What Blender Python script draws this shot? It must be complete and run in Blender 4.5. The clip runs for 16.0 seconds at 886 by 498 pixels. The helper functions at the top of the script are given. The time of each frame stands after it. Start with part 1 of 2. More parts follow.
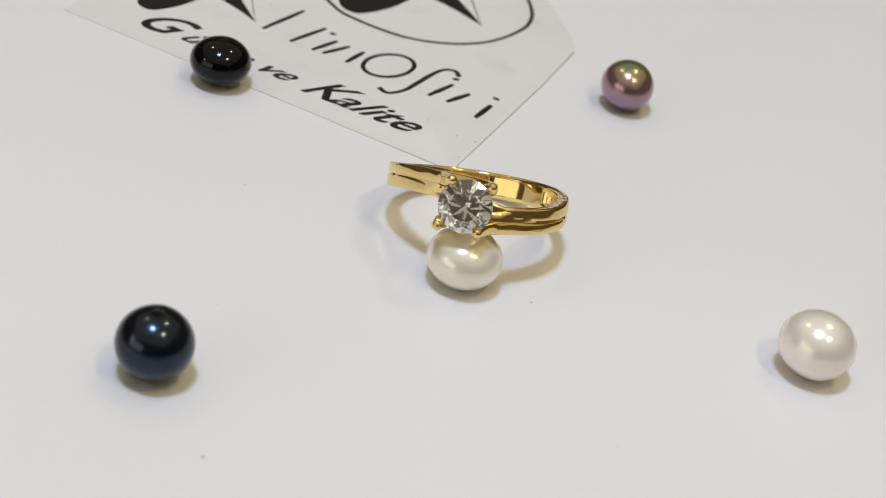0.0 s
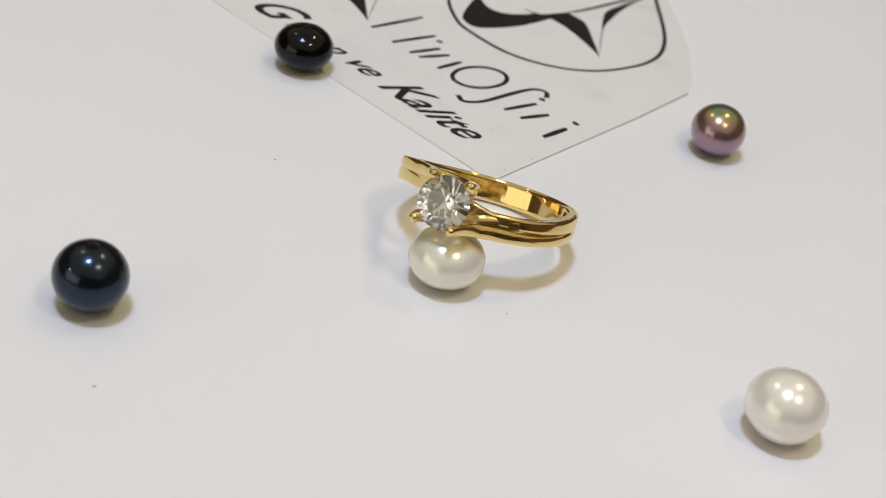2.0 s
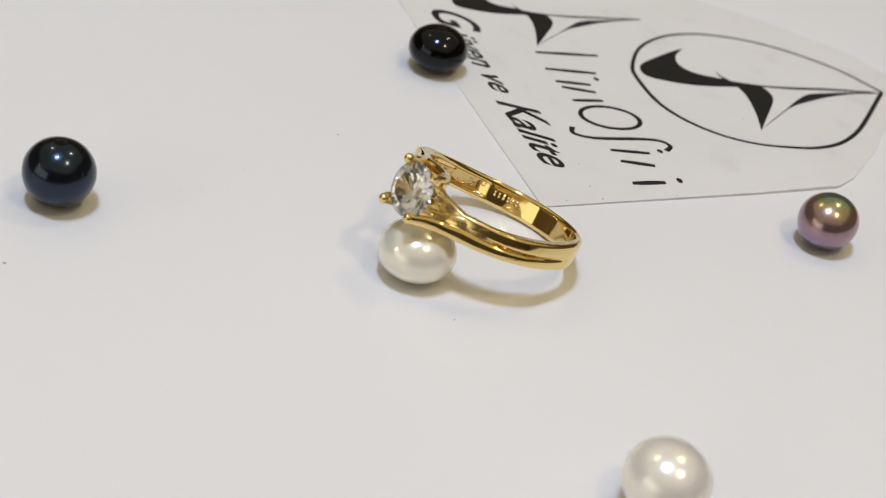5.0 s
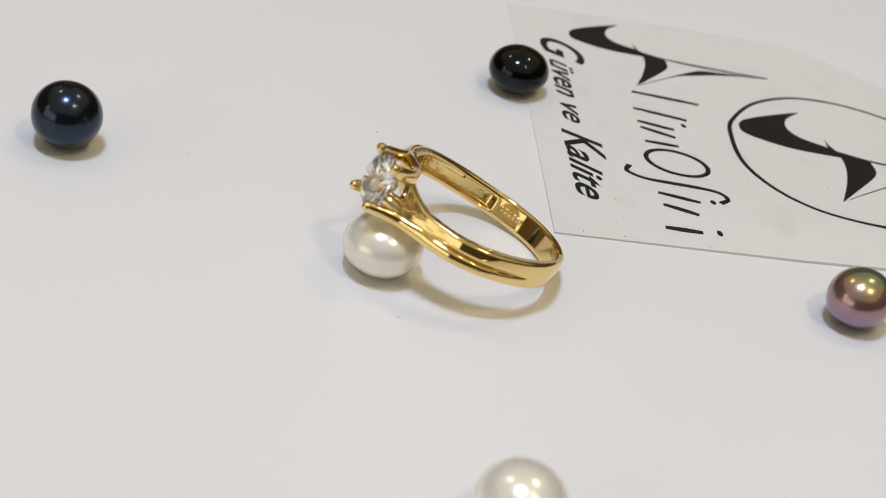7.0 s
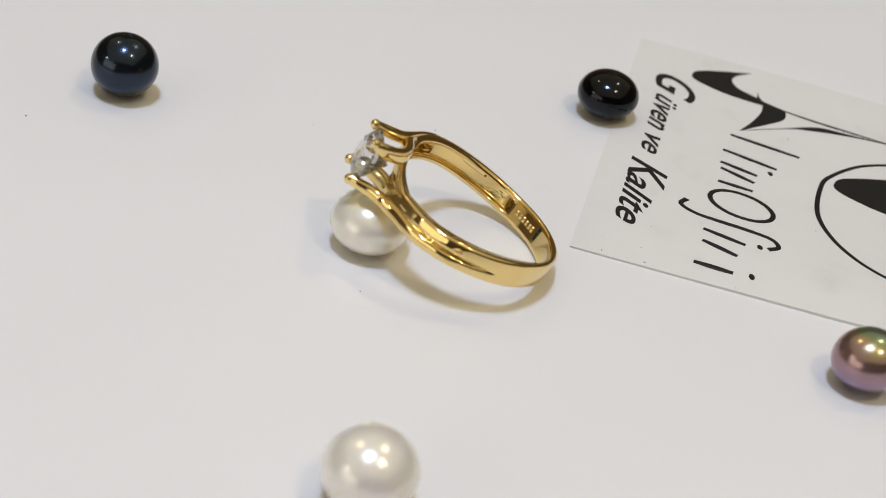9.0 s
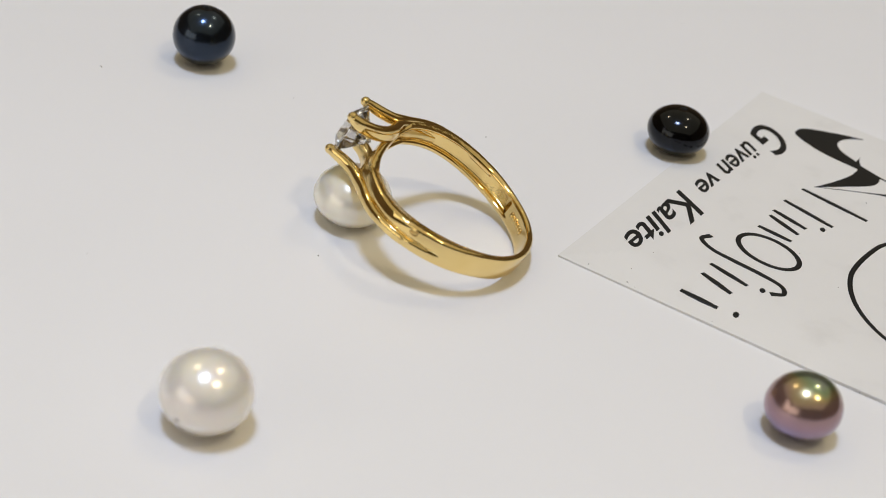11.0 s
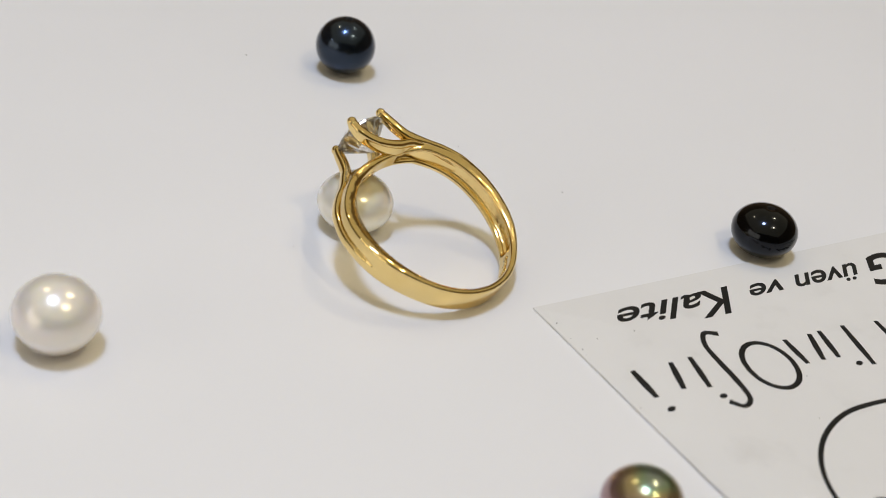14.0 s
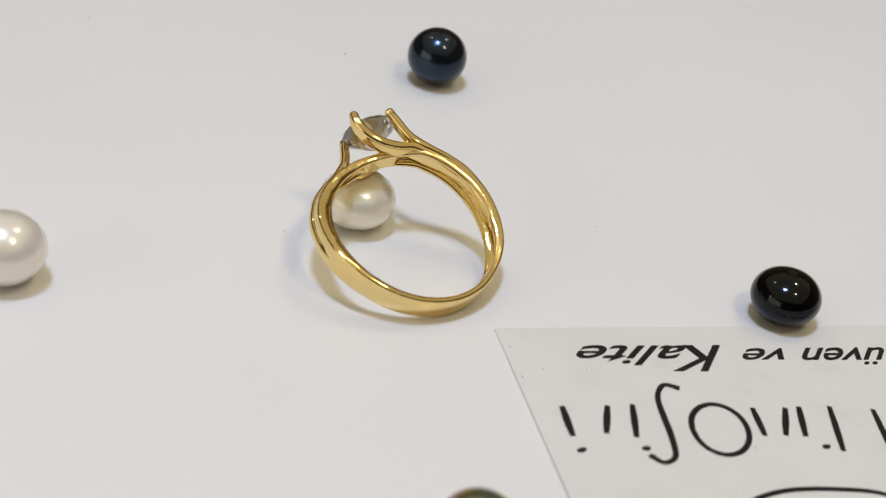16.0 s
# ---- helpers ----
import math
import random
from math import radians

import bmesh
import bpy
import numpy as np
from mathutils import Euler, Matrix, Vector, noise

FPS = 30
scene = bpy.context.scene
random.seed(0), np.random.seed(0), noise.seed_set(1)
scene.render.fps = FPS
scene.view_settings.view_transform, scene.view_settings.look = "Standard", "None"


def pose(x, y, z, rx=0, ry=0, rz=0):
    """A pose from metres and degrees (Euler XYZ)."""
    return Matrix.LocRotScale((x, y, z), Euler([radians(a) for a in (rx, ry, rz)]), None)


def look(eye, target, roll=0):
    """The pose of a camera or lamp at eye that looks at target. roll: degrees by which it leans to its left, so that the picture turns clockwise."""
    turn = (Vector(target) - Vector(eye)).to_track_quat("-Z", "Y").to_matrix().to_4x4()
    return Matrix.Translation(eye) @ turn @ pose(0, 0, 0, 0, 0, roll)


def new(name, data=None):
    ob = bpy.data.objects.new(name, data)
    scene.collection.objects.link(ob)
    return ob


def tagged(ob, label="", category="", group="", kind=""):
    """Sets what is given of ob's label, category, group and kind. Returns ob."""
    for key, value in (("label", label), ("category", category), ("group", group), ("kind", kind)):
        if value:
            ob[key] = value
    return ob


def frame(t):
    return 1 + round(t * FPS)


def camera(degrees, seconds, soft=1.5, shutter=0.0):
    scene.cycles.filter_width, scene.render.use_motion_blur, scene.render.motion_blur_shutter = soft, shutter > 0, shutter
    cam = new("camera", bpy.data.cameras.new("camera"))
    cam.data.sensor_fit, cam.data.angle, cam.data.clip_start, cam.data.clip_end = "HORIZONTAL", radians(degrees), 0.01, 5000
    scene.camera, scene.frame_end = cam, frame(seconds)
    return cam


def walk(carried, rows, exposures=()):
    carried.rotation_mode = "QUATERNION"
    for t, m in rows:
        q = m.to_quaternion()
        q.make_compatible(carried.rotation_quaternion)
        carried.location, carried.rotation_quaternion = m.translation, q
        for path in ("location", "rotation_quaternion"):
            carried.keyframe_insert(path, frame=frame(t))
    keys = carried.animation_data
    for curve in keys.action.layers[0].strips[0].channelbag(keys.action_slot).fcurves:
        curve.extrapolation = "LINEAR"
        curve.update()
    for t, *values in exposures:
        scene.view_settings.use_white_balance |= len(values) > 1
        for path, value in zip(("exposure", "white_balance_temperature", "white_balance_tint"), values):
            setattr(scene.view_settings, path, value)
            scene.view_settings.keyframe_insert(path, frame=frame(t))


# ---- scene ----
U = 0.0086  # metres in one unit of the plan


def seen_from(x, y, z, down, yaw, roll):
    return pose(x, y, z, 90 - down, 0, yaw) @ pose(0, 0, 0, 0, 0, roll)


cam = camera(30.46, 16.0, soft=0.65)
cam.data.dof.use_dof = True
cam.data.dof.focus_distance = 0.183
cam.data.dof.aperture_fstop = 35
walk(cam, [
    (0, seen_from(0.00199, -0.15694, 0.10063, 33.18, -0.54, 12.21)),
    (0.5, seen_from(0.00192, -0.15699, 0.09994, 33.05, -0.61, 12.23)),
    (1, seen_from(0.00169, -0.15678, 0.09993, 33.11, -0.60, 12.16)),
    (1.5, seen_from(0.00154, -0.15668, 0.10039, 33.24, -0.50, 12.09)),
    (2, seen_from(0.00144, -0.15621, 0.10024, 33.33, -0.40, 12.03)),
    (2.5, seen_from(0.00112, -0.15568, 0.10012, 33.34, -0.40, 12.26)),
    (3, seen_from(0.00105, -0.15534, 0.09980, 33.36, -0.23, 12.20)),
    (3.5, seen_from(0.00110, -0.15489, 0.09892, 33.24, -0.03, 12.25)),
    (4, seen_from(0.00107, -0.15424, 0.09820, 33.22, 0.01, 12.40)),
    (4.2, seen_from(0.00053, -0.15369, 0.09855, 33.51, -0.06, 12.78)),
    (6.3, seen_from(0.00141, -0.15117, 0.09540, 32.88, -0.36, 12.17)),
    (6.5, seen_from(0.00147, -0.15029, 0.09550, 32.98, -0.27, 12.51)),
    (7, seen_from(0.00116, -0.14966, 0.09582, 33.18, -0.19, 12.88)),
    (7.5, seen_from(0.00079, -0.14872, 0.09458, 33.05, -0.02, 12.92)),
    (8, seen_from(0.00035, -0.14749, 0.09392, 32.99, -0.07, 13.02)),
    (8.5, seen_from(0.00022, -0.14763, 0.09443, 33.16, 0.10, 12.79)),
    (8.7, seen_from(0.00040, -0.14881, 0.09407, 33.02, 0.08, 12.58)),
    (10.8, seen_from(0.00139, -0.15326, 0.09170, 32.00, -0.24, 10.99)),
    (11, seen_from(0.00092, -0.15529, 0.09254, 31.97, -0.14, 10.93)),
    (11.5, seen_from(0.00114, -0.15739, 0.09312, 31.71, -0.03, 11.06)),
    (12, seen_from(0.00027, -0.15654, 0.09294, 31.64, -0.00, 11.20)),
    (12.5, seen_from(0.00073, -0.15561, 0.09395, 31.92, 0.26, 10.72)),
    (13, seen_from(-0.00005, -0.15504, 0.09377, 31.71, -0.02, 10.85)),
    (13.5, seen_from(0.00047, -0.15385, 0.09434, 31.93, 0.22, 10.35)),
    (14, seen_from(0.00017, -0.15349, 0.09461, 31.87, 0.12, 10.37)),
    (14.5, seen_from(0.00030, -0.15251, 0.09522, 32.09, 0.21, 10.27)),
    (15, seen_from(-0.00001, -0.15186, 0.09527, 32.15, 0.08, 10.30)),
    (15.5, seen_from(0.00049, -0.15094, 0.09524, 32.18, 0.23, 10.21)),
    (16, seen_from(0.00056, -0.15018, 0.09535, 32.24, 0.16, 10.15)),
])

# The angle of the turntable, in degrees, at seconds.
SPIN = [
    (0, 44.54), (0.5, 40.10), (1, 35.82), (1.5, 31.60), (2, 27.39), (2.5, 23.21),
    (3, 18.96), (3.5, 14.69), (4, 10.54), (4.2, 8.99), (6.3, -8.96), (6.5, -10.63),
    (7, -14.63), (7.5, -18.70), (8, -22.86), (8.5, -27.38), (8.7, -29.32), (10.8, -49.90),
    (11, -51.67), (11.5, -56.22), (12, -60.64), (12.5, -65.37), (13, -69.79), (13.5, -74.40),
    (14, -78.77), (14.5, -83.14), (15, -87.46), (15.5, -92.03), (16, -96.51),
]


def angle(t):
    ts, an = np.array(SPIN).T
    slope = np.gradient(an, ts)
    i = int(min(max(np.searchsorted(ts, t, side="right") - 1, 0), len(ts) - 2))
    w = ts[i + 1] - ts[i]
    k = (t - ts[i]) / w
    return ((2 * k**3 - 3 * k**2 + 1) * an[i] + (k**3 - 2 * k**2 + k) * w * slope[i]
            + (3 * k**2 - 2 * k**3) * an[i + 1] + (k**3 - k**2) * w * slope[i + 1])


# ---- world and lamps ----
world = bpy.data.worlds.new("room_dark")
world.use_nodes = True
world.node_tree.nodes["Background"].inputs[0].default_value = (0.9, 0.95, 1.0, 1)
world.node_tree.nodes["Background"].inputs[1].default_value = 0.02
scene.world = world
scene.view_settings.exposure = 0.42

COOL, WARM, NEUTRAL = (0.53, 0.66, 0.94), (1.0, 0.83, 0.52), (1.0, 0.96, 0.9)


def lamp(name, eye, target, size, watts, colour, size_y=None):
    data = bpy.data.lights.new(name, "AREA")
    data.shape, data.size, data.energy, data.color = "RECTANGLE" if size_y else "DISK", size, watts, colour
    if size_y:
        data.size_y = size_y
    ob = new(name, data)
    ob.matrix_world = look(eye, target)
    return ob


def spot(direction, far, size, watts, colour):
    return lamp("ceiling_lamp", Vector(direction).normalized() * far, (0, 0, 0), size, watts, colour)


# Added fill light over the whole ceiling, standing in for its bounced light.
lamp("ceiling_fill", (0, 0, 1.72), (0, 0, 0), 4.7, 18.4, (1.0, 0.897, 0.60), 4.7)
spot((-0.12, -0.12, 0.98), 1.5, 0.22, 9.2, COOL)
spot((0.30, 0.36, 0.88), 1.6, 0.09, 1.5, WARM)
spot((0.36, -0.26, 0.90), 0.7, 0.05, 0.5, WARM)
spot((-0.43, 0.36, 0.83), 1.7, 0.08, 0.8, WARM)
spot((-0.80, -0.37, 0.47), 2.0, 0.08, 0.5, NEUTRAL)
lamp("shop_window", (-1.30, -1.35, 0.5), (0, 0, 0), 1.5, 3.4, (1.0, 0.93, 0.76), 0.8)


# ---- materials ----
def material(name):
    m = bpy.data.materials.new(name)
    m.use_nodes = True
    return m, m.node_tree.nodes, m.node_tree.links, m.node_tree.nodes["Principled BSDF"]


def noise_ramp(nodes, links, scale, stops, detail=4, coord="Object"):
    tc, nz, ramp = nodes.new("ShaderNodeTexCoord"), nodes.new("ShaderNodeTexNoise"), nodes.new("ShaderNodeValToRGB")
    nz.inputs["Scale"].default_value, nz.inputs["Detail"].default_value = scale, detail
    links.new(tc.outputs[coord], nz.inputs["Vector"])
    links.new(nz.outputs["Fac"], ramp.inputs["Fac"])
    el = ramp.color_ramp.elements
    while len(el) < len(stops):
        el.new(0.5)
    for e, (p, c) in zip(el, stops):
        e.position, e.color = p, (*c, 1)
    return nz, ramp


def bump(nodes, links, bsdf, scale, strength, distance):
    tc, nz, b = nodes.new("ShaderNodeTexCoord"), nodes.new("ShaderNodeTexNoise"), nodes.new("ShaderNodeBump")
    nz.inputs["Scale"].default_value, nz.inputs["Detail"].default_value = scale, 3
    b.inputs["Strength"].default_value, b.inputs["Distance"].default_value = strength, distance
    links.new(tc.outputs["Object"], nz.inputs["Vector"])
    links.new(nz.outputs["Fac"], b.inputs["Height"])
    links.new(b.outputs["Normal"], bsdf.inputs["Normal"])
    return b


def white_lacquer():
    m, n, l, b = material("white_lacquer")
    _, ramp = noise_ramp(n, l, 14, [(0.3, (0.80, 0.79, 0.79)), (0.7, (0.83, 0.82, 0.825))])
    l.new(ramp.outputs["Color"], b.inputs["Base Color"])
    b.inputs["Roughness"].default_value = 0.3
    b.inputs["Specular IOR Level"].default_value = 0.5
    bump(n, l, b, 700, 0.02, 0.0002)
    return m


def gold(name, rough, relief, grain=900, depth=0.00005):
    m, n, l, b = material(name)
    _, ramp = noise_ramp(n, l, 260, [(0.3, (0.86, 0.645, 0.265)), (0.7, (0.90, 0.695, 0.315))])
    l.new(ramp.outputs["Color"], b.inputs["Base Color"])
    b.inputs["Metallic"].default_value = 1
    b.inputs["Roughness"].default_value = rough
    bump(n, l, b, grain, relief, depth)
    return m


def pearl_white(name, low, mid, high):
    m, n, l, b = material(name)
    _, ramp = noise_ramp(n, l, 190, [(0.3, low), (0.5, mid), (0.72, high)], 2)
    l.new(ramp.outputs["Color"], b.inputs["Base Color"])
    b.inputs["Roughness"].default_value = 0.24
    b.inputs["Metallic"].default_value = 0.28
    b.inputs["IOR"].default_value = 1.5
    b.inputs["Specular IOR Level"].default_value = 0.85
    b.inputs["Subsurface Weight"].default_value = 0.4
    b.inputs["Subsurface Radius"].default_value = (0.0020, 0.0018, 0.0014)
    b.inputs["Subsurface Scale"].default_value = 0.9
    b.inputs["Coat Weight"].default_value = 1.0
    b.inputs["Coat Roughness"].default_value = 0.18
    b.inputs["Coat IOR"].default_value = 1.5
    b.inputs["Sheen Weight"].default_value = 0.1
    b.inputs["Sheen Roughness"].default_value = 0.4
    b.inputs["Sheen Tint"].default_value = (1.0, 0.95, 0.88, 1)
    glow, mix, out = n.new("ShaderNodeBsdfTranslucent"), n.new("ShaderNodeMixShader"), n["Material Output"]
    glow.inputs["Color"].default_value = (0.95, 0.86, 0.66, 1)
    mix.inputs[0].default_value = 0.08
    l.new(b.outputs[0], mix.inputs[1])
    l.new(glow.outputs[0], mix.inputs[2])
    l.new(mix.outputs[0], out.inputs["Surface"])
    return m


def pearl_dark(name, low, high, metal, rough, coat):
    m, n, l, b = material(name)
    _, ramp = noise_ramp(n, l, 210, [(0.3, low), (0.7, high)], 2)
    l.new(ramp.outputs["Color"], b.inputs["Base Color"])
    b.inputs["Metallic"].default_value = metal
    b.inputs["Roughness"].default_value = rough
    b.inputs["Coat Weight"].default_value = coat
    b.inputs["Coat Roughness"].default_value = 0.04
    bump(n, l, b, 800, 0.03, 0.00005)
    return m


def pearl_mauve():
    m, n, l, b = material("mauve_nacre")
    tc, sep, add = n.new("ShaderNodeTexCoord"), n.new("ShaderNodeSeparateXYZ"), n.new("ShaderNodeMath")
    nz, ramp, mr = n.new("ShaderNodeTexNoise"), n.new("ShaderNodeValToRGB"), n.new("ShaderNodeMapRange")
    nz.inputs["Scale"].default_value, nz.inputs["Detail"].default_value = 240, 2
    l.new(tc.outputs["Object"], nz.inputs["Vector"])
    l.new(tc.outputs["Object"], sep.inputs[0])
    mr.inputs["From Min"].default_value, mr.inputs["From Max"].default_value = -0.0035, 0.0035
    l.new(sep.outputs["Z"], mr.inputs["Value"])
    add.operation = "MULTIPLY_ADD"
    add.inputs[1].default_value, add.inputs[2].default_value = 0.35, -0.17
    l.new(nz.outputs["Fac"], add.inputs[0])
    both = n.new("ShaderNodeMath")
    l.new(add.outputs[0], both.inputs[0])
    l.new(mr.outputs[0], both.inputs[1])
    l.new(both.outputs[0], ramp.inputs["Fac"])
    el = ramp.color_ramp.elements
    # Iridescent sheen is partly put into the base colour as bands by height.
    stops = [(0.2, (0.23, 0.17, 0.29)), (0.5, (0.36, 0.23, 0.28)), (0.78, (0.41, 0.27, 0.25)),
             (0.88, (0.42, 0.34, 0.17)), (0.94, (0.25, 0.34, 0.20)), (1.0, (0.27, 0.30, 0.31))]
    while len(el) < len(stops):
        el.new(0.5)
    for e, (p, c) in zip(el, stops):
        e.position, e.color = p, (*c, 1)
    l.new(ramp.outputs["Color"], b.inputs["Base Color"])
    b.inputs["Metallic"].default_value = 0.85
    b.inputs["Roughness"].default_value = 0.23
    b.inputs["Coat Weight"].default_value = 0.6
    b.inputs["Coat Roughness"].default_value = 0.08
    bump(n, l, b, 900, 0.05, 0.00005)
    return m


def zircon():
    m, n, l, b = material("clear_zircon")
    b.inputs["Base Color"].default_value = (1, 1, 1, 1)
    b.inputs["Roughness"].default_value = 0.0
    b.inputs["IOR"].default_value = 2.2
    b.inputs["Transmission Weight"].default_value = 1.0
    # White diffuse mixed in brightens the stone in place of missing sparkle.
    white_lift, mix, out = n.new("ShaderNodeBsdfDiffuse"), n.new("ShaderNodeMixShader"), n["Material Output"]
    white_lift.inputs["Color"].default_value = (0.95, 0.96, 0.97, 1)
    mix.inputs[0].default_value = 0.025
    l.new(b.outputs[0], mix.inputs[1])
    l.new(white_lift.outputs[0], mix.inputs[2])
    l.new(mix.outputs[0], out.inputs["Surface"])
    return m


def plain(name, colour, rough, spec=0.4, scale=300, spread=0.12):
    m, n, l, b = material(name)
    low = tuple(c * (1 - spread) for c in colour)
    _, ramp = noise_ramp(n, l, scale, [(0.3, low), (0.7, colour)])
    l.new(ramp.outputs["Color"], b.inputs["Base Color"])
    b.inputs["Roughness"].default_value = rough
    b.inputs["Specular IOR Level"].default_value = spec
    return m


def tracing_plastic():
    m, n, l, b = material("frosted_plastic")
    _, ramp = noise_ramp(n, l, 160, [(0.22, (0.66, 0.64, 0.615)), (0.42, (0.73, 0.713, 0.69)), (0.8, (0.75, 0.732, 0.71))], 6)
    l.new(ramp.outputs["Color"], b.inputs["Base Color"])
    b.inputs["Roughness"].default_value = 0.45
    b.inputs["Specular IOR Level"].default_value = 0.2
    bump(n, l, b, 500, 0.06, 0.0001)
    return m


LACQUER = white_lacquer()
GOLD = gold("polished_gold", 0.065, 0.06)
GOLD_SATIN = gold("satin_gold", 0.2, 0.15)
GOLD_CAST = gold("rough_cast_gold", 0.13, 0.28, 1100, 0.0003)
NACRE = pearl_white("white_nacre", (1.0, 0.94, 0.82), (1.0, 0.925, 0.84), (1.0, 0.90, 0.87))
CREAM = pearl_white("cream_nacre", (1.0, 0.96, 0.76), (1.0, 0.95, 0.80), (1.0, 0.92, 0.85))
BLUE = pearl_dark("navy_nacre", (0.016, 0.026, 0.043), (0.030, 0.043, 0.070), 0.92, 0.21, 0.28)
BLACK = pearl_dark("black_nacre", (0.006, 0.008, 0.012), (0.012, 0.014, 0.020), 0.95, 0.15, 0.35)
MAUVE = pearl_mauve()
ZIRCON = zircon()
# Near-black hole walls: the shade inside the drilling is put into the colour.
HOLE = plain("drilled_dark", (0.02, 0.018, 0.016), 0.7)
INK = plain("black_ink", (0.012, 0.012, 0.012), 0.5, 0.25)
PLASTIC = tracing_plastic()
SPECK = plain("grey_dust", (0.3, 0.28, 0.26), 0.8)
# Unseen walls, toned for warm brown reflections in the gold.
WALL = plain("tan_wall_paint", (0.36, 0.27, 0.18), 0.8, 0.2, 3)
# Unseen south wall, kept darker for the dark patch reflected in the pearls.
DARK = plain("dark_unseen_wall", (0.2, 0.17, 0.13), 0.6, 0.3, 3)
CEILING = plain("ceiling_paint", (0.7, 0.69, 0.67), 0.8, 0.2, 3)
COUNTER = plain("counter_laminate", (0.55, 0.53, 0.5), 0.5, 0.3, 20)


# ---- building helpers ----
def mesh_of(name, bm, mat, smooth=True):
    me = bpy.data.meshes.new(name)
    bmesh.ops.recalc_face_normals(bm, faces=bm.faces)
    bm.to_mesh(me)
    bm.free()
    me.materials.append(mat)
    for p in me.polygons:
        p.use_smooth = smooth
    return me


def part(name, bm, mat, parent, label="", smooth=True):
    ob = new(name, mesh_of(name, bm, mat, smooth))
    ob.parent = parent
    return tagged(ob, label)


def box_bm(x0, y0, z0, x1, y1, z1):
    bm = bmesh.new()
    bmesh.ops.create_cube(bm, size=1)
    for v in bm.verts:
        v.co = Vector((x0 + (v.co.x + 0.5) * (x1 - x0), y0 + (v.co.y + 0.5) * (y1 - y0), z0 + (v.co.z + 0.5) * (z1 - z0)))
    return bm


def lathe(profile, steps=64):
    """A closed body turned about z from (radius, z) rows; the ends lie on the axis."""
    bm = bmesh.new()
    rings = []
    for r, z in profile:
        if r < 1e-7:
            rings.append([bm.verts.new((0, 0, z))])
        else:
            rings.append([bm.verts.new((r * math.cos(a), r * math.sin(a), z)) for a in np.linspace(0, 2 * math.pi, steps, endpoint=False)])
    for a, b in zip(rings, rings[1:]):
        for i in range(steps):
            j = (i + 1) % steps
            if len(a) == 1 and len(b) > 1:
                bm.faces.new((a[0], b[i], b[j]))
            elif len(b) == 1 and len(a) > 1:
                bm.faces.new((a[i], b[0], a[j]))
            elif len(a) > 1:
                bm.faces.new((a[i], b[i], b[j], a[j]))
    return bm


def loft(sections, closed=False):
    """A skin over rings of points with equal counts; open ends are capped."""
    bm = bmesh.new()
    rows = [[bm.verts.new(p) for p in s] for s in sections]
    n = len(rows[0])
    pairs = list(zip(rows, rows[1:])) + ([(rows[-1], rows[0])] if closed else [])
    for a, b in pairs:
        for i in range(n):
            bm.faces.new((a[i], a[(i + 1) % n], b[(i + 1) % n], b[i]))
    if not closed:
        bm.faces.new(rows[0][::-1])
        bm.faces.new(rows[-1])
    return bm


def spline(rows, steps):
    """Catmull-Rom through rows of numbers."""
    p = np.array(rows, float)
    p = np.vstack([2 * p[0] - p[1], p, 2 * p[-1] - p[-2]])
    out = []
    for i in range(1, len(p) - 2):
        for k in np.linspace(0, 1, steps, endpoint=False):
            a, b, c, d = p[i - 1:i + 3]
            out.append(0.5 * (2 * b + (c - a) * k + (2 * a - 5 * b + 4 * c - d) * k**2 + (3 * b - a - 3 * c + d) * k**3))
    out.append(p[-2])
    return np.array(out)


# ---- room ----
def room():
    t = 0.1
    slabs = {"wall_north": (-2.4, 2.4, -0.95, 2.4, 2.4 + t, 1.75), "wall_south": (-2.4, -2.4 - t, -0.95, 2.4, -2.4, 1.75),
             "wall_east": (2.4, -2.4, -0.95, 2.4 + t, 2.4, 1.75), "wall_west": (-2.4 - t, -2.4, -0.95, -2.4, 2.4, 1.75),
             "floor": (-2.5, -2.5, -1.05, 2.5, 2.5, -0.95), "ceiling": (-2.5, -2.5, 1.75, 2.5, 2.5, 1.85)}
    for name, b in slabs.items():
        ob = new(name, mesh_of(name, box_bm(*b), {"ceiling": CEILING, "wall_south": DARK}.get(name, WALL), False))
        tagged(ob, "plain " + ("pale painted ceiling" if name == "ceiling" else "unseen brownish surface closing the room"), name.split("_")[0], kind="structure")
    bm = box_bm(-0.8, -0.45, -0.95, 0.8, 0.6, -0.014)
    ob = new("counter", mesh_of("counter", bm, COUNTER, False))
    tagged(ob, "plain pale laminate shop counter under the turntable", "counter", kind="structure")


room()

MOVING = []


def on_table(ob, base):
    ob.matrix_world = base
    MOVING.append((ob, base))
    return ob


def turntable():
    R = 16.5 * U
    ob = new("turntable", mesh_of("turntable", lathe([(0, -0.014), (R - 0.001, -0.014), (R, -0.013), (R, -0.0012), (R - 0.0004, -0.0003), (R - 0.0012, 0), (0, 0)], 160), LACQUER))
    for p in ob.data.polygons:
        p.use_smooth = False
    tagged(ob, "white glossy round turntable top, slowly turning", "turntable")
    return on_table(ob, Matrix())


turntable()


# ---- pearls ----
def pearl_profile(a, c, hole, uneven=0.0):
    """Half section of a pearl with radius a and half height c, drilled from the top where hole > 0."""
    out = [(0, -c)]
    top = math.acos(min(hole / a, 1)) if hole else math.pi / 2
    for k in np.linspace(-math.pi / 2, top, 34)[1:]:
        out.append((a * math.cos(k) * (1 + uneven * math.sin(k)), c * math.sin(k)))
    if hole:
        z = out[-1][1]
        out += [(hole * 0.93, z - 0.02 * c), (hole * 0.9, z - 0.5 * c), (0, z - 0.5 * c)]
    else:
        out[-1] = (0, c)
    return out


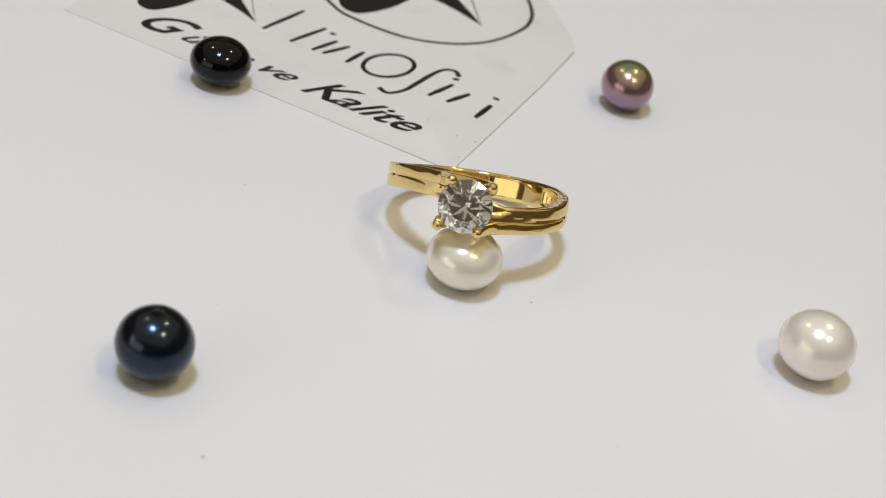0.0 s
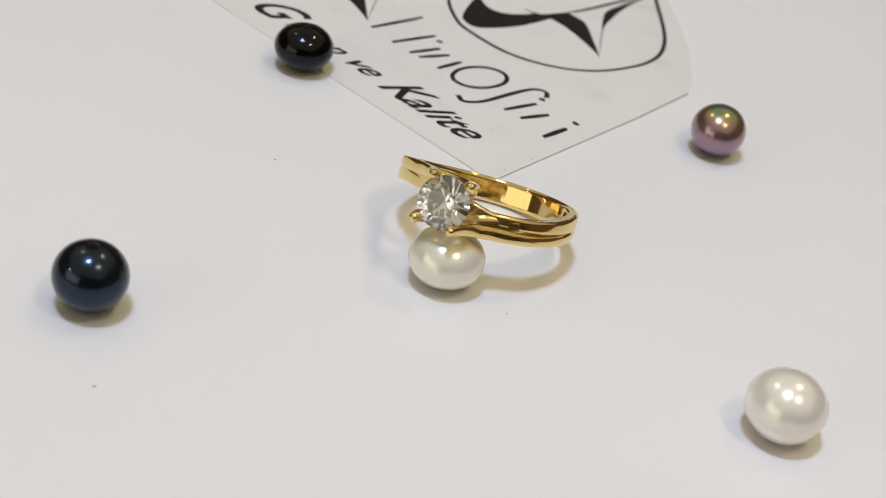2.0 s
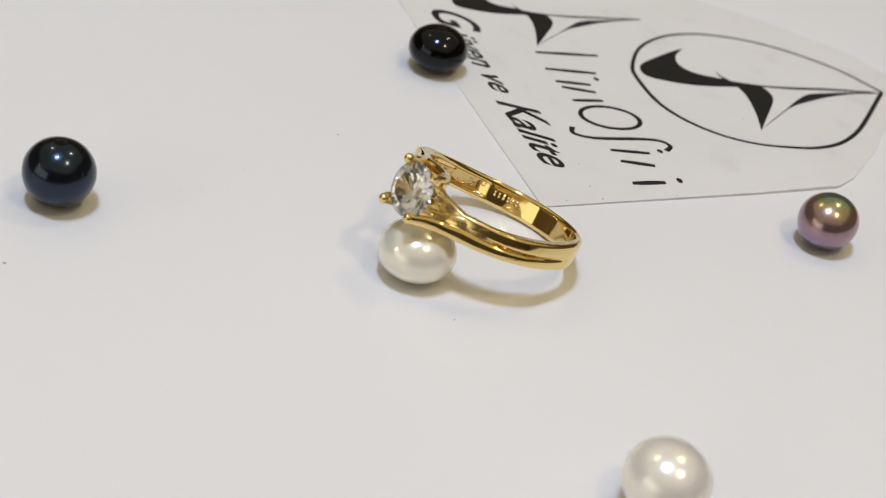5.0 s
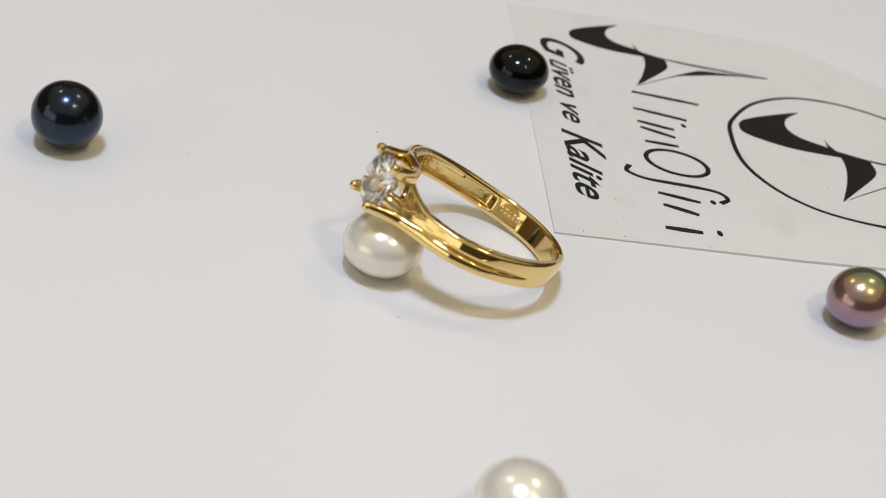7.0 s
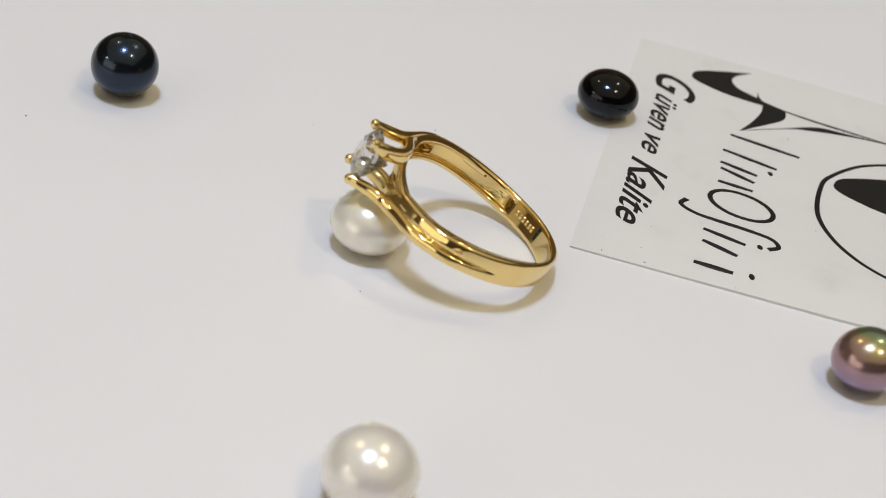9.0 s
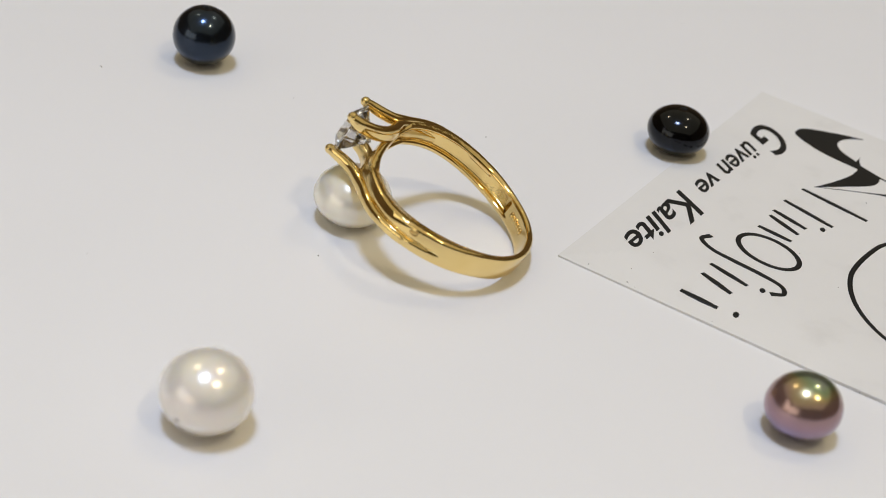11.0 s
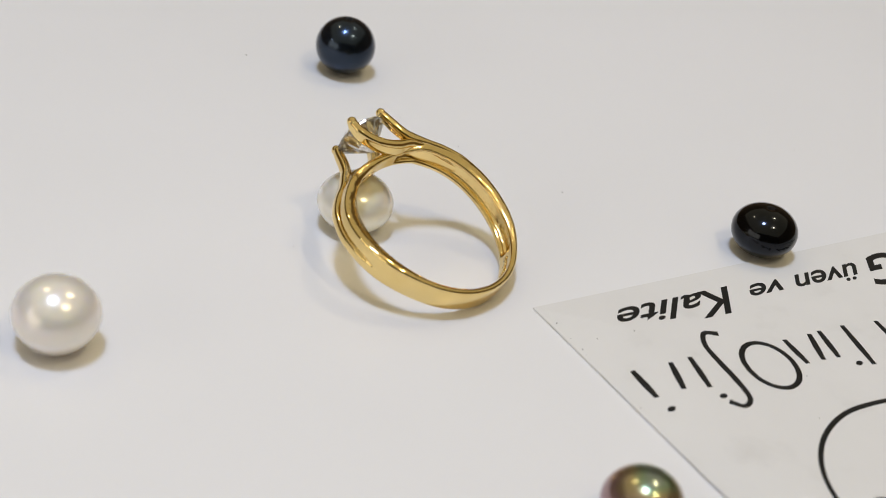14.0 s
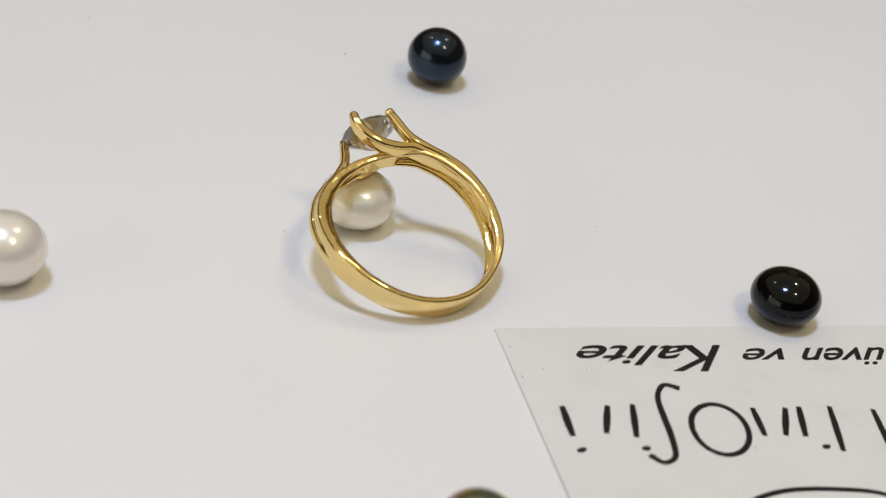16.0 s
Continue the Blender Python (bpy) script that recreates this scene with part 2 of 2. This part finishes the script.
def pearl(label, mat, x, y, a, c, hole=0.0, axis=(0, 0, 1), uneven=0.0, flat=1.0):
    prof = [(r * U, z * U) for r, z in pearl_profile(a, c, hole, uneven)]
    bm = lathe(prof)
    turn = Vector(axis).normalized().to_track_quat("Z", "Y").to_matrix()
    for v in bm.verts:
        v.co = turn @ v.co
        v.co.z *= flat
        v.co *= 1 + 0.012 * noise.noise(v.co * 330 + Vector((x, y, 3)))
    low = min(v.co.z for v in bm.verts)
    ob = new("pearl", mesh_of("pearl", bm, mat))
    if hole:
        ob.data.materials.append(HOLE)
        hd = turn @ Vector((0, 0, 1))
        for p in ob.data.polygons:
            h = p.center.dot(hd)
            if h > 0 and (p.center - hd * h).length < hole * U * 0.97:
                p.material_index = 1
    tagged(ob, label, "pearl", "loose pearls on the turntable")
    return on_table(ob, pose(x * U, y * U, -low))


pearl("round navy blue pearl with a drilled hole on top", BLUE, -4.663, -1.129, 0.447, 0.43, 0.055)
pearl("flattened glossy black pearl with a drilled hole on top", BLACK, -0.402, 4.338, 0.45, 0.347, 0.05)
pearl("large cream white pearl lying on its side", NACRE, 2.745, -4.64, 0.486, 0.492, 0.02, (0.42, -0.894, -0.25), 0.02, 0.88)
pearl("iridescent mauve and green oval pearl", MAUVE, 5.263, 1.46, 0.415, 0.44, 0.0, (0.5, 0.75, 0.2), 0.03, 0.92)
pearl("flattened cream white pearl propping up the gold ring", CREAM, -0.225, -1.205, 0.49, 0.375)


# ---- ring ----
def ease(v):
    v = min(max(v, 0), 1)
    return v * v * (3 - 2 * v)


def ring_band():
    """The shank round the finger hole; phi runs from the stone. The halves pass each other under it, one high, one low."""
    sections = []
    N = 180
    for k in range(N):
        phi = -math.pi + 2 * math.pi * k / N
        d = abs(math.degrees(phi))
        side = 1 if phi > 0 else -1
        rise = ease((128 - d) / 85)
        under = ease((34 - d) / 30)  # the plain base below the stone
        half = 0.172 - 0.014 * rise - 0.035 * under
        zc = side * 0.15 * rise * min(1, d / 26)
        inner = 1.085 - 0.095 * rise
        outer = 1.178 - 0.012 * rise - 0.055 * under + 0.045 * ease((138 - d) / 36) * ease((d - 34) / 40)
        step = 0.03 * ease((84 - d) / 44) * (1 - 0.7 * under)  # the inner strap lies lower than the edge wire
        groove = (0.02 if side > 0 else 0.05) * ease((112 - d) / 34) * (1 - under)
        hollow = 0.085 * ease((131 - d) / 7) * ease((d - 9) / 6)
        prof = []
        for s in (-1, -0.97, -0.9, -0.75, -0.5, -0.3, -0.15, -0.02, 0.06, 0.12, 0.18, 0.24, 0.32, 0.45, 0.65, 0.82, 0.92, 0.98, 1):
            dome = -0.012 * s * s - 0.028 * (max(abs(s) - 0.88, 0) / 0.12) ** 2
            cut = groove * math.exp(-((s - 0.12) / 0.12) ** 2) + step * (1 - ease((s - 0.02) / 0.22))
            prof.append((outer + dome - cut, zc + side * half * s))
        for s in (0.97, 0.85, 0.74, 0.67, 0.58, 0.5, 0.44, 0.2, 0.0, -0.2, -0.44, -0.5, -0.58, -0.67, -0.74, -0.85, -0.97):
            cut = hollow * ease((0.68 - abs(s)) / 0.2)
            prof.append((inner + min(cut, outer - step - inner - 0.02) + 0.012 * max(abs(s) - 0.75, 0) / 0.22, zc + side * half * s))
        ring = [Vector((math.sin(phi) * r, math.cos(phi) * r, z)) * U for r, z in prof]
        if side < 0:  # the same winding and corner order on both halves
            top, low = ring[:19][::-1], ring[19:][::-1]
            ring = top + low
        sections.append(ring)
    return loft(sections, True)


def strand(rows, steps=9, ring=12):
    """A swept rounded bar through rows of x, y, z, half width along the finger, half thickness."""
    path = spline(rows, steps)
    sections = []
    for i, row in enumerate(path):
        p = Vector(row[:3])
        t = (Vector(path[min(i + 1, len(path) - 1)][:3]) - Vector(path[max(i - 1, 0)][:3])).normalized()
        wide = (Vector((0, 0, 1)) - t * t.z).normalized()
        thick = t.cross(wide).normalized()
        sec = []
        for a in np.linspace(0, 2 * math.pi, ring, endpoint=False):
            ca, sa = math.cos(a), math.sin(a)
            ca, sa = math.copysign(abs(ca) ** 0.75, ca), math.copysign(abs(sa) ** 0.75, sa)
            sec.append((p + wide * row[3] * ca + thick * row[4] * sa) * U)
        sections.append(sec)
    return loft(sections)


def on_shank(phi, r, z, w, t):
    return (math.sin(math.radians(phi)) * r, math.cos(math.radians(phi)) * r, z, w, t)


def add_ball(bm, x, y, z, r):
    m = Matrix.Translation(Vector((x, y, z)) * U)
    bmesh.ops.create_uvsphere(bm, u_segments=16, v_segments=10, radius=r * U, matrix=m)


def brilliant(r):
    """A round brilliant: table, star, kite and girdle facets above, pavilion mains and halves below; it faces +y."""
    bm = bmesh.new()

    def ring(n, rad, h, off):
        return [bm.verts.new((rad * math.sin(2 * math.pi * (i + off) / n) * U, h * U, rad * math.cos(2 * math.pi * (i + off) / n) * U)) for i in range(n)]

    table = ring(8, 0.56 * r, 0.30 * r, 0)
    star = ring(8, 0.78 * r, 0.17 * r, 0.5)
    gt, gb = ring(16, r, 0.03 * r, 0), ring(16, r, -0.03 * r, 0)
    pav = ring(8, 0.24 * r, -0.68 * r, 0.5)
    culet = bm.verts.new((0, -0.86 * r * U, 0))
    bm.faces.new(table)
    for i in range(8):
        j = (i + 1) % 8
        bm.faces.new((table[i], star[i], table[j]))
        bm.faces.new((table[j], star[i], gt[(2 * i + 2) % 16]))
        bm.faces.new((table[j], gt[(2 * i + 2) % 16], star[j]))
        bm.faces.new((star[i], gt[2 * i + 1], gt[(2 * i + 2) % 16]))
        bm.faces.new((star[i], gt[2 * i], gt[2 * i + 1]))
        bm.faces.new((gb[2 * i], pav[i], gb[2 * i + 1]))
        bm.faces.new((gb[2 * i + 1], pav[i], gb[(2 * i + 2) % 16]))
        bm.faces.new((gb[(2 * i + 2) % 16], pav[i], pav[j]))
        bm.faces.new((pav[i], culet, pav[j]))
    for i in range(16):
        j = (i + 1) % 16
        bm.faces.new((gt[i], gb[i], gb[j], gt[j]))
    return bm


def gold_ring():
    ring = new("ring")
    shank = part("shank", ring_band(), GOLD, ring, "polished yellow gold band with a grooved shoulder")
    shank.data.materials.append(GOLD_CAST)
    shank.data.materials.append(GOLD_SATIN)
    for p in shank.data.polygons:
        phi, r = abs(math.degrees(math.atan2(p.center.x, p.center.y))), p.center.xy.length / U
        facing = p.normal.xy.dot(p.center.xy)
        if 10 < phi < 131 and facing < 0 and r > 1.085 - 0.095 * ease((128 - phi) / 85) + 0.022:
            p.material_index = 1  # the unpolished floor of the hollow
        elif 12 < phi < 66 and facing > 0 and r < 1.135:
            p.material_index = 2  # the satin strap beside the edge wire
    R = 0.345
    # one fork: the edge wire rises to one claw, the strap passes below the stone to the other
    wire = [on_shank(104, 1.16, 0.13, 0.05, 0.012), on_shank(80, 1.178, 0.185, 0.064, 0.04), on_shank(60, 1.166, 0.226, 0.068, 0.044),
            on_shank(45, 1.141, 0.245, 0.076, 0.048), on_shank(32, 1.132, 0.252, 0.083, 0.05), (0.445, 1.085, 0.258, 0.08, 0.068), (0.36, 1.18, 0.263, 0.078, 0.062),
            (0.295, 1.31, 0.272, 0.076, 0.06), (0.245, 1.45, 0.284, 0.068, 0.058), (0.205, 1.535, 0.295, 0.062, 0.056)]
    strap = [on_shank(62, 1.135, 0.075, 0.08, 0.012), on_shank(46, 1.105, 0.105, 0.105, 0.04), on_shank(32, 1.08, 0.15, 0.14, 0.055), (0.37, 1.03, 0.19, 0.135, 0.07),
             (0.15, 1.055, 0.21, 0.118, 0.072), (-0.04, 1.125, 0.22, 0.108, 0.07), (-0.18, 1.235, 0.23, 0.10, 0.068),
             (-0.275, 1.37, 0.247, 0.09, 0.066), (-0.305, 1.47, 0.265, 0.075, 0.06), (-0.305, 1.53, 0.275, 0.062, 0.056)]
    for turn in (1, -1):
        for rows in (wire, strap):
            sink = 0.985 if turn > 0 else 1.0  # the upper edge wire lies flush
            rows = [(turn * x * k, y * k, turn * z, w, t) for (x, y, z, w, t), k in zip(rows, [sink] * 2 + [1.0] * 9)]
            bm = strand(rows, 9, 16)
            x, y, z = rows[-1][:3]
            add_ball(bm, x, y + 0.012, z + turn * 0.008, 0.064)
            part("claw", bm, GOLD_SATIN if turn < 0 and rows[0][3] > 0.07 else GOLD, ring)
    bm = brilliant(R)
    for v in bm.verts:
        v.co += Vector((0.0, 1.49, 0.0)) * U
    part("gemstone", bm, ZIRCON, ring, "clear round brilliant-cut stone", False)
    # stamped marks inside the band, too small to read
    rnd = random.Random(4)
    for i in range(6):
        phi = math.radians(136 + i * 3.4)
        bm = box_bm(-0.018, -0.008, -0.05, 0.018, 0.012, 0.02 + 0.03 * rnd.random())
        turn = Matrix.Rotation(-phi, 4, "Z")
        for v in bm.verts:
            v.co = turn @ (v.co + Vector((0, 1.081, 0.02)))
            v.co *= U
        part("stamp_mark", bm, GOLD_SATIN, ring)
    X = Vector((-0.66092, 0.74514, -0.08921))
    Z = Vector((0.245, 0.326, 0.913)).normalized()
    Y = Z.cross(X).normalized()
    X = Y.cross(Z)
    m = Matrix((X, Y, Z)).transposed().to_4x4()
    base = Matrix.Translation(Vector((0.618, -0.362, 0.632)) * U) @ m
    tagged(ring, "yellow gold ring with a clear stone leaning on a pearl", "ring")
    return on_table(ring, base)


gold_ring()


# ---- printed sheet ----
SHEET_Z = 0.007


def lift(x, y):
    """How far the bowed sheet rises off the turntable; its edges lie flat."""
    inward = min(0.03 - x, y + 0.03, 0.729 * (4.85 - y) - 0.685 * x)
    return 0.004 + (0.01 + 0.0031 * (x + 6.6) ** 2 * (0.8 + 0.08 * min(y, 3))) * ease((inward + 0.3) / 1.3)


def curled_sheet(outline):
    """A thin flexible sheet lying over a convex outline, bowed by lift()."""
    def reach(x):
        ys = []
        for (ax, ay), (bx, by) in zip(outline, outline[1:] + outline[:1]):
            if min(ax, bx) <= x <= max(ax, bx):
                ys += [ay, by] if abs(bx - ax) < 1e-9 else [ay + (by - ay) * (x - ax) / (bx - ax)]
        return min(ys), max(ys)

    x0, x1 = min(p[0] for p in outline), max(p[0] for p in outline)
    sections = []
    for x in np.linspace(x0 + 0.001, x1 - 0.001, 90):
        y0, y1 = reach(x)
        top = [Vector((x, y, lift(x, y) + SHEET_Z)) * U for y in np.linspace(y0, y1, 70)]
        low = [Vector((v.x, v.y, 0.001 * U)) for v in reversed(top)]
        sections.append(top + low)
    return loft(sections)


def flat_shape(points, z0, z1):
    bm = bmesh.new()
    low = [bm.verts.new((x * U, y * U, (z0 + lift(x, y)) * U)) for x, y in points]
    high = [bm.verts.new((x * U, y * U, (z1 + lift(x, y)) * U)) for x, y in points]
    n = len(points)
    bm.faces.new(low[::-1])
    bm.faces.new(high)
    for i in range(n):
        bm.faces.new((low[i], low[(i + 1) % n], high[(i + 1) % n], high[i]))
    bm.normal_update()
    bmesh.ops.triangulate(bm, faces=[f for f in bm.faces if len(f.verts) > 4])
    return bm


def stroke(points, widths, closed=False, steps=8):
    """A flat inked line of changing width through points on the sheet."""
    rows = [(x, y, w) for (x, y), w in zip(points, widths)]
    path = spline(rows, steps)
    left, right = [], []
    for i, (x, y, w) in enumerate(path):
        a, b = path[max(i - 1, 0)], path[min(i + 1, len(path) - 1)]
        t = np.array([b[0] - a[0], b[1] - a[1]])
        t = t / max(np.hypot(*t), 1e-9)
        left.append((x - t[1] * w / 2, y + t[0] * w / 2))
        right.append((x + t[1] * w / 2, y - t[0] * w / 2))
    at = lambda p, z: Vector((p[0], p[1], lift(p[0], p[1]) + SHEET_Z + z)) * U
    return loft([[at(l, -0.004), at(l, 0.004), at(r, 0.004), at(r, -0.004)] for l, r in zip(left, right)], closed)


def disc(x, y, a, b, lean=0.0):
    pts = []
    for k in np.linspace(0, 2 * math.pi, 20, endpoint=False):
        u, v = a * math.cos(k), b * math.sin(k)
        pts.append((x + u + lean * v, y + v))
    return flat_shape(pts, SHEET_Z - 0.002, SHEET_Z + 0.004)


def emblem(x, y, s):
    """The two curved wings of the printed emblem, hung from their common point (x, y)."""
    at = lambda pts: [(x + s * a, y + s * b) for a, b in pts]
    curve = lambda pts: spline(at(pts), 5).tolist()
    left = curve([(-0.01, 0), (-0.08, -0.83), (-0.12, -1.28), (-0.18, -1.70), (-0.30, -2.07)])
    left += at([(-0.42, -2.13), (-0.55, -2.16)])
    left += curve([(-0.36, -2.16), (-0.52, -2.47), (-0.73, -2.59), (-0.96, -2.53), (-1.18, -2.32)])
    left += curve([(-1.18, -2.32), (-1.09, -2.54), (-0.89, -2.94), (-0.72, -3.17), (-0.48, -3.20), (-0.32, -2.96), (-0.20, -2.59), (-0.15, -2.05),
                   (-0.14, -1.73), (-0.07, -1.31), (-0.03, -0.87), (0.01, 0)])[1:]
    foot = curve([(-0.19, -2.05), (0.11, -2.06), (0.52, -2.17), (0.93, -2.33)]) + curve([(0.93, -2.33), (0.61, -2.06), (0.23, -1.75), (0.04, -1.68), (-0.16, -1.70)])[1:]
    arm = curve([(0.91, -2.31), (0.64, -1.94), (0.38, -1.56), (0.28, -1.30), (0.16, -0.92), (0.06, -0.46), (0.02, -0.01)])
    arm += curve([(0.0, -0.01), (0.02, -0.42), (0.05, -0.83), (0.08, -1.14), (0.22, -1.39), (0.46, -1.71), (0.69, -2.03)])
    return [flat_shape(p, SHEET_Z - 0.002, SHEET_Z + 0.004 + 0.001 * i) for i, p in enumerate((left, foot, arm))]


def words(pieces, shear, weight):
    """One printed word from rows of text, x, width, size and line; larger first letters are rows of their own."""
    bm = bmesh.new()
    for text, x, width, size, y in pieces:
        data = bpy.data.curves.new("words", "FONT")
        data.body, data.size, data.shear, data.offset, data.extrude = text, 1.0, shear, weight, 0.004
        tmp = new("words_draft", data)
        bpy.context.view_layer.update()
        me = bpy.data.meshes.new_from_object(tmp.evaluated_get(bpy.context.evaluated_depsgraph_get()))
        bpy.data.objects.remove(tmp)
        xs = [v.co.x for v in me.vertices]
        x0, kx = min(xs), width / (max(xs) - min(xs))
        for v in me.vertices:
            px, py = x + (v.co.x - x0) * kx, y + v.co.y * size
            v.co = Vector((px, py, lift(px, py) + SHEET_Z + v.co.z)) * U
        bm.from_mesh(me)
        bpy.data.meshes.remove(me)
    return bm


def printed_sheet():
    outline = [(0.03, -0.02), (-0.03, 2.4), (-0.07, 4.78), (-0.35, 5.3), (-1.1, 6.2), (-1.9, 6.95), (-2.7, 7.6), (-3.3, 7.9), (-4.0, 7.6),
               (-5.3, 6.5), (-6.3, 5.3), (-6.72, 4.6), (-6.75, 2.4), (-6.75, -0.05), (-3.2, -0.03)]
    sheet = new("printed_sheet")
    bm = curled_sheet(outline)
    part("sheet", bm, PLASTIC, sheet, "frosted pale grey plastic sheet with cut corners", False)
    # the emblem in its drop-shaped frame and the larger one over the lettering
    frame_pts = [(-2.81, 7.42), (-3.70, 6.82), (-4.36, 6.12), (-4.74, 5.28), (-4.77, 4.42), (-4.40, 3.68), (-3.78, 3.20), (-3.30, 3.05), (-2.40, 3.06),
                 (-1.66, 3.44), (-1.20, 4.10), (-1.08, 5.05), (-1.52, 6.05), (-2.81, 7.42)]
    part("emblem_frame", stroke(frame_pts, [0.05, 0.05, 0.05, 0.05, 0.055, 0.06, 0.065, 0.07, 0.07, 0.065, 0.06, 0.065, 0.07, 0.07]), INK, sheet)
    for s, x, y in ((1.0, -5.33, 4.10), (1.27, -2.79, 7.32)):
        for bm in emblem(x, y, s):
            part("emblem_wing", bm, INK, sheet, "", False)
    # the shop's name as plain strokes and loops
    w = 0.068
    bars = [((-4.20, 1.66), (-4.06, 2.70)), ((-3.66, 1.60), (-3.48, 2.40)), ((-3.26, 1.60), (-3.12, 2.14)), ((-3.08, 1.62), (-2.88, 2.12)),
            ((-2.66, 1.62), (-2.62, 2.12)), ((-1.19, 1.56), (-1.05, 2.14)), ((-0.88, 1.58), (-0.72, 2.06)), ((-0.36, 1.53), (-0.34, 2.05))]
    for a, b in bars:
        mid = ((a[0] + b[0]) / 2, (a[1] + b[1]) / 2)
        part("printed_bar", stroke([a, mid, b], [w * 0.9, w * 1.25, w * 0.9]), INK, sheet)
    loop = []
    for k in np.linspace(0, 2 * math.pi, 17):
        u, v = 0.34 * math.cos(k), 0.445 * math.sin(k)
        loop.append((-2.11 + u + 0.14 * v, 2.0 + v))
    part("printed_loop", stroke(loop, [w * 1.05] * 17), INK, sheet)
    sweep = [(-1.88, 1.26), (-1.70, 1.20), (-1.55, 1.42), (-1.50, 1.78), (-1.47, 2.12), (-1.40, 2.46), (-1.23, 2.57), (-1.10, 2.44)]
    part("printed_sweep", stroke(sweep, [w * k for k in (1.3, 1.0, 1.0, 1.2, 1.2, 1.0, 1.0, 1.3)]), INK, sheet)
    for x, y in ((-3.30, 2.32), (-1.10, 2.33), (-0.37, 2.29)):
        part("printed_dot", disc(x, y, 0.055, 0.04, 0.3), INK, sheet)
    # the motto below
    motto = ([("G", -5.66, 0.80, 0.92, 0.38), ("\u00fcven", -4.92, 1.20, 0.54, 0.45)], [("ve", -3.53, 0.60, 0.50, 0.46)],
             [("K", -2.74, 0.82, 0.78, 0.39), ("alite", -2.26, 1.46, 0.60, 0.40)])
    for pieces in motto:
        part("printed_word", words(pieces, 0.65, 0.012), INK, sheet, "", False)
    rnd = random.Random(8)
    specks = bmesh.new()
    for _ in range(16):
        x, y = (rnd.uniform(-6.2, -0.1), rnd.uniform(0.1, 6)) if rnd.random() < 0.5 else (rnd.uniform(-0.12, 0.0), rnd.uniform(0.05, 4.6))
        r = rnd.uniform(0.004, 0.01)
        bmesh.ops.create_icosphere(specks, subdivisions=1, radius=r * U, matrix=Matrix.Translation(Vector((x, y, lift(x, y) + SHEET_Z + r * 0.3)) * U))
    ob = part("dirt_speck", specks, SPECK, sheet)
    tagged(ob, kind="stuff")
    ex, ey = Vector((0.41698, -0.90892, 0)), Vector((0.90892, 0.41698, 0))
    m = Matrix((ex, ey, (0, 0, 1))).transposed().to_4x4()
    base = Matrix.Translation(Vector((1.370, 0.990, 0)) * U) @ m
    tagged(sheet, "frosted plastic sheet printed with a black emblem and motto", "printed sheet")
    return on_table(sheet, base)


printed_sheet()


def dust():
    """Specks of dust lying on the turntable."""
    rnd = random.Random(5)
    spots = [(-1.55, 1.80, 0.011), (-4.88, -2.58, 0.016), (0.36, -1.97, 0.01), (-4.08, -6.42, 0.012)]
    spots += [(rnd.uniform(-9, 9), rnd.uniform(-9, 9), rnd.uniform(0.003, 0.008)) for _ in range(26)]
    bm = bmesh.new()
    for x, y, r in spots:
        bmesh.ops.create_icosphere(bm, subdivisions=1, radius=r * U, matrix=Matrix.Translation(Vector((x, y, r * 0.3)) * U) @ Matrix.Diagonal((1.5, 0.8, 0.5, 1)))
    ob = new("dust", mesh_of("dust", bm, SPECK))
    tagged(ob, "tiny grey dust specks on the white turntable", "dust", kind="stuff")
    return on_table(ob, Matrix())


dust()


def motions():
    times = sorted([t for t, _ in SPIN] + [4.55, 4.9, 5.25, 5.6, 5.95, 9.05, 9.4, 9.75, 10.1, 10.45])
    for thing, base in MOVING:
        walk(thing, [(t, Matrix.Rotation(radians(angle(t)), 4, "Z") @ base) for t in times])


motions()
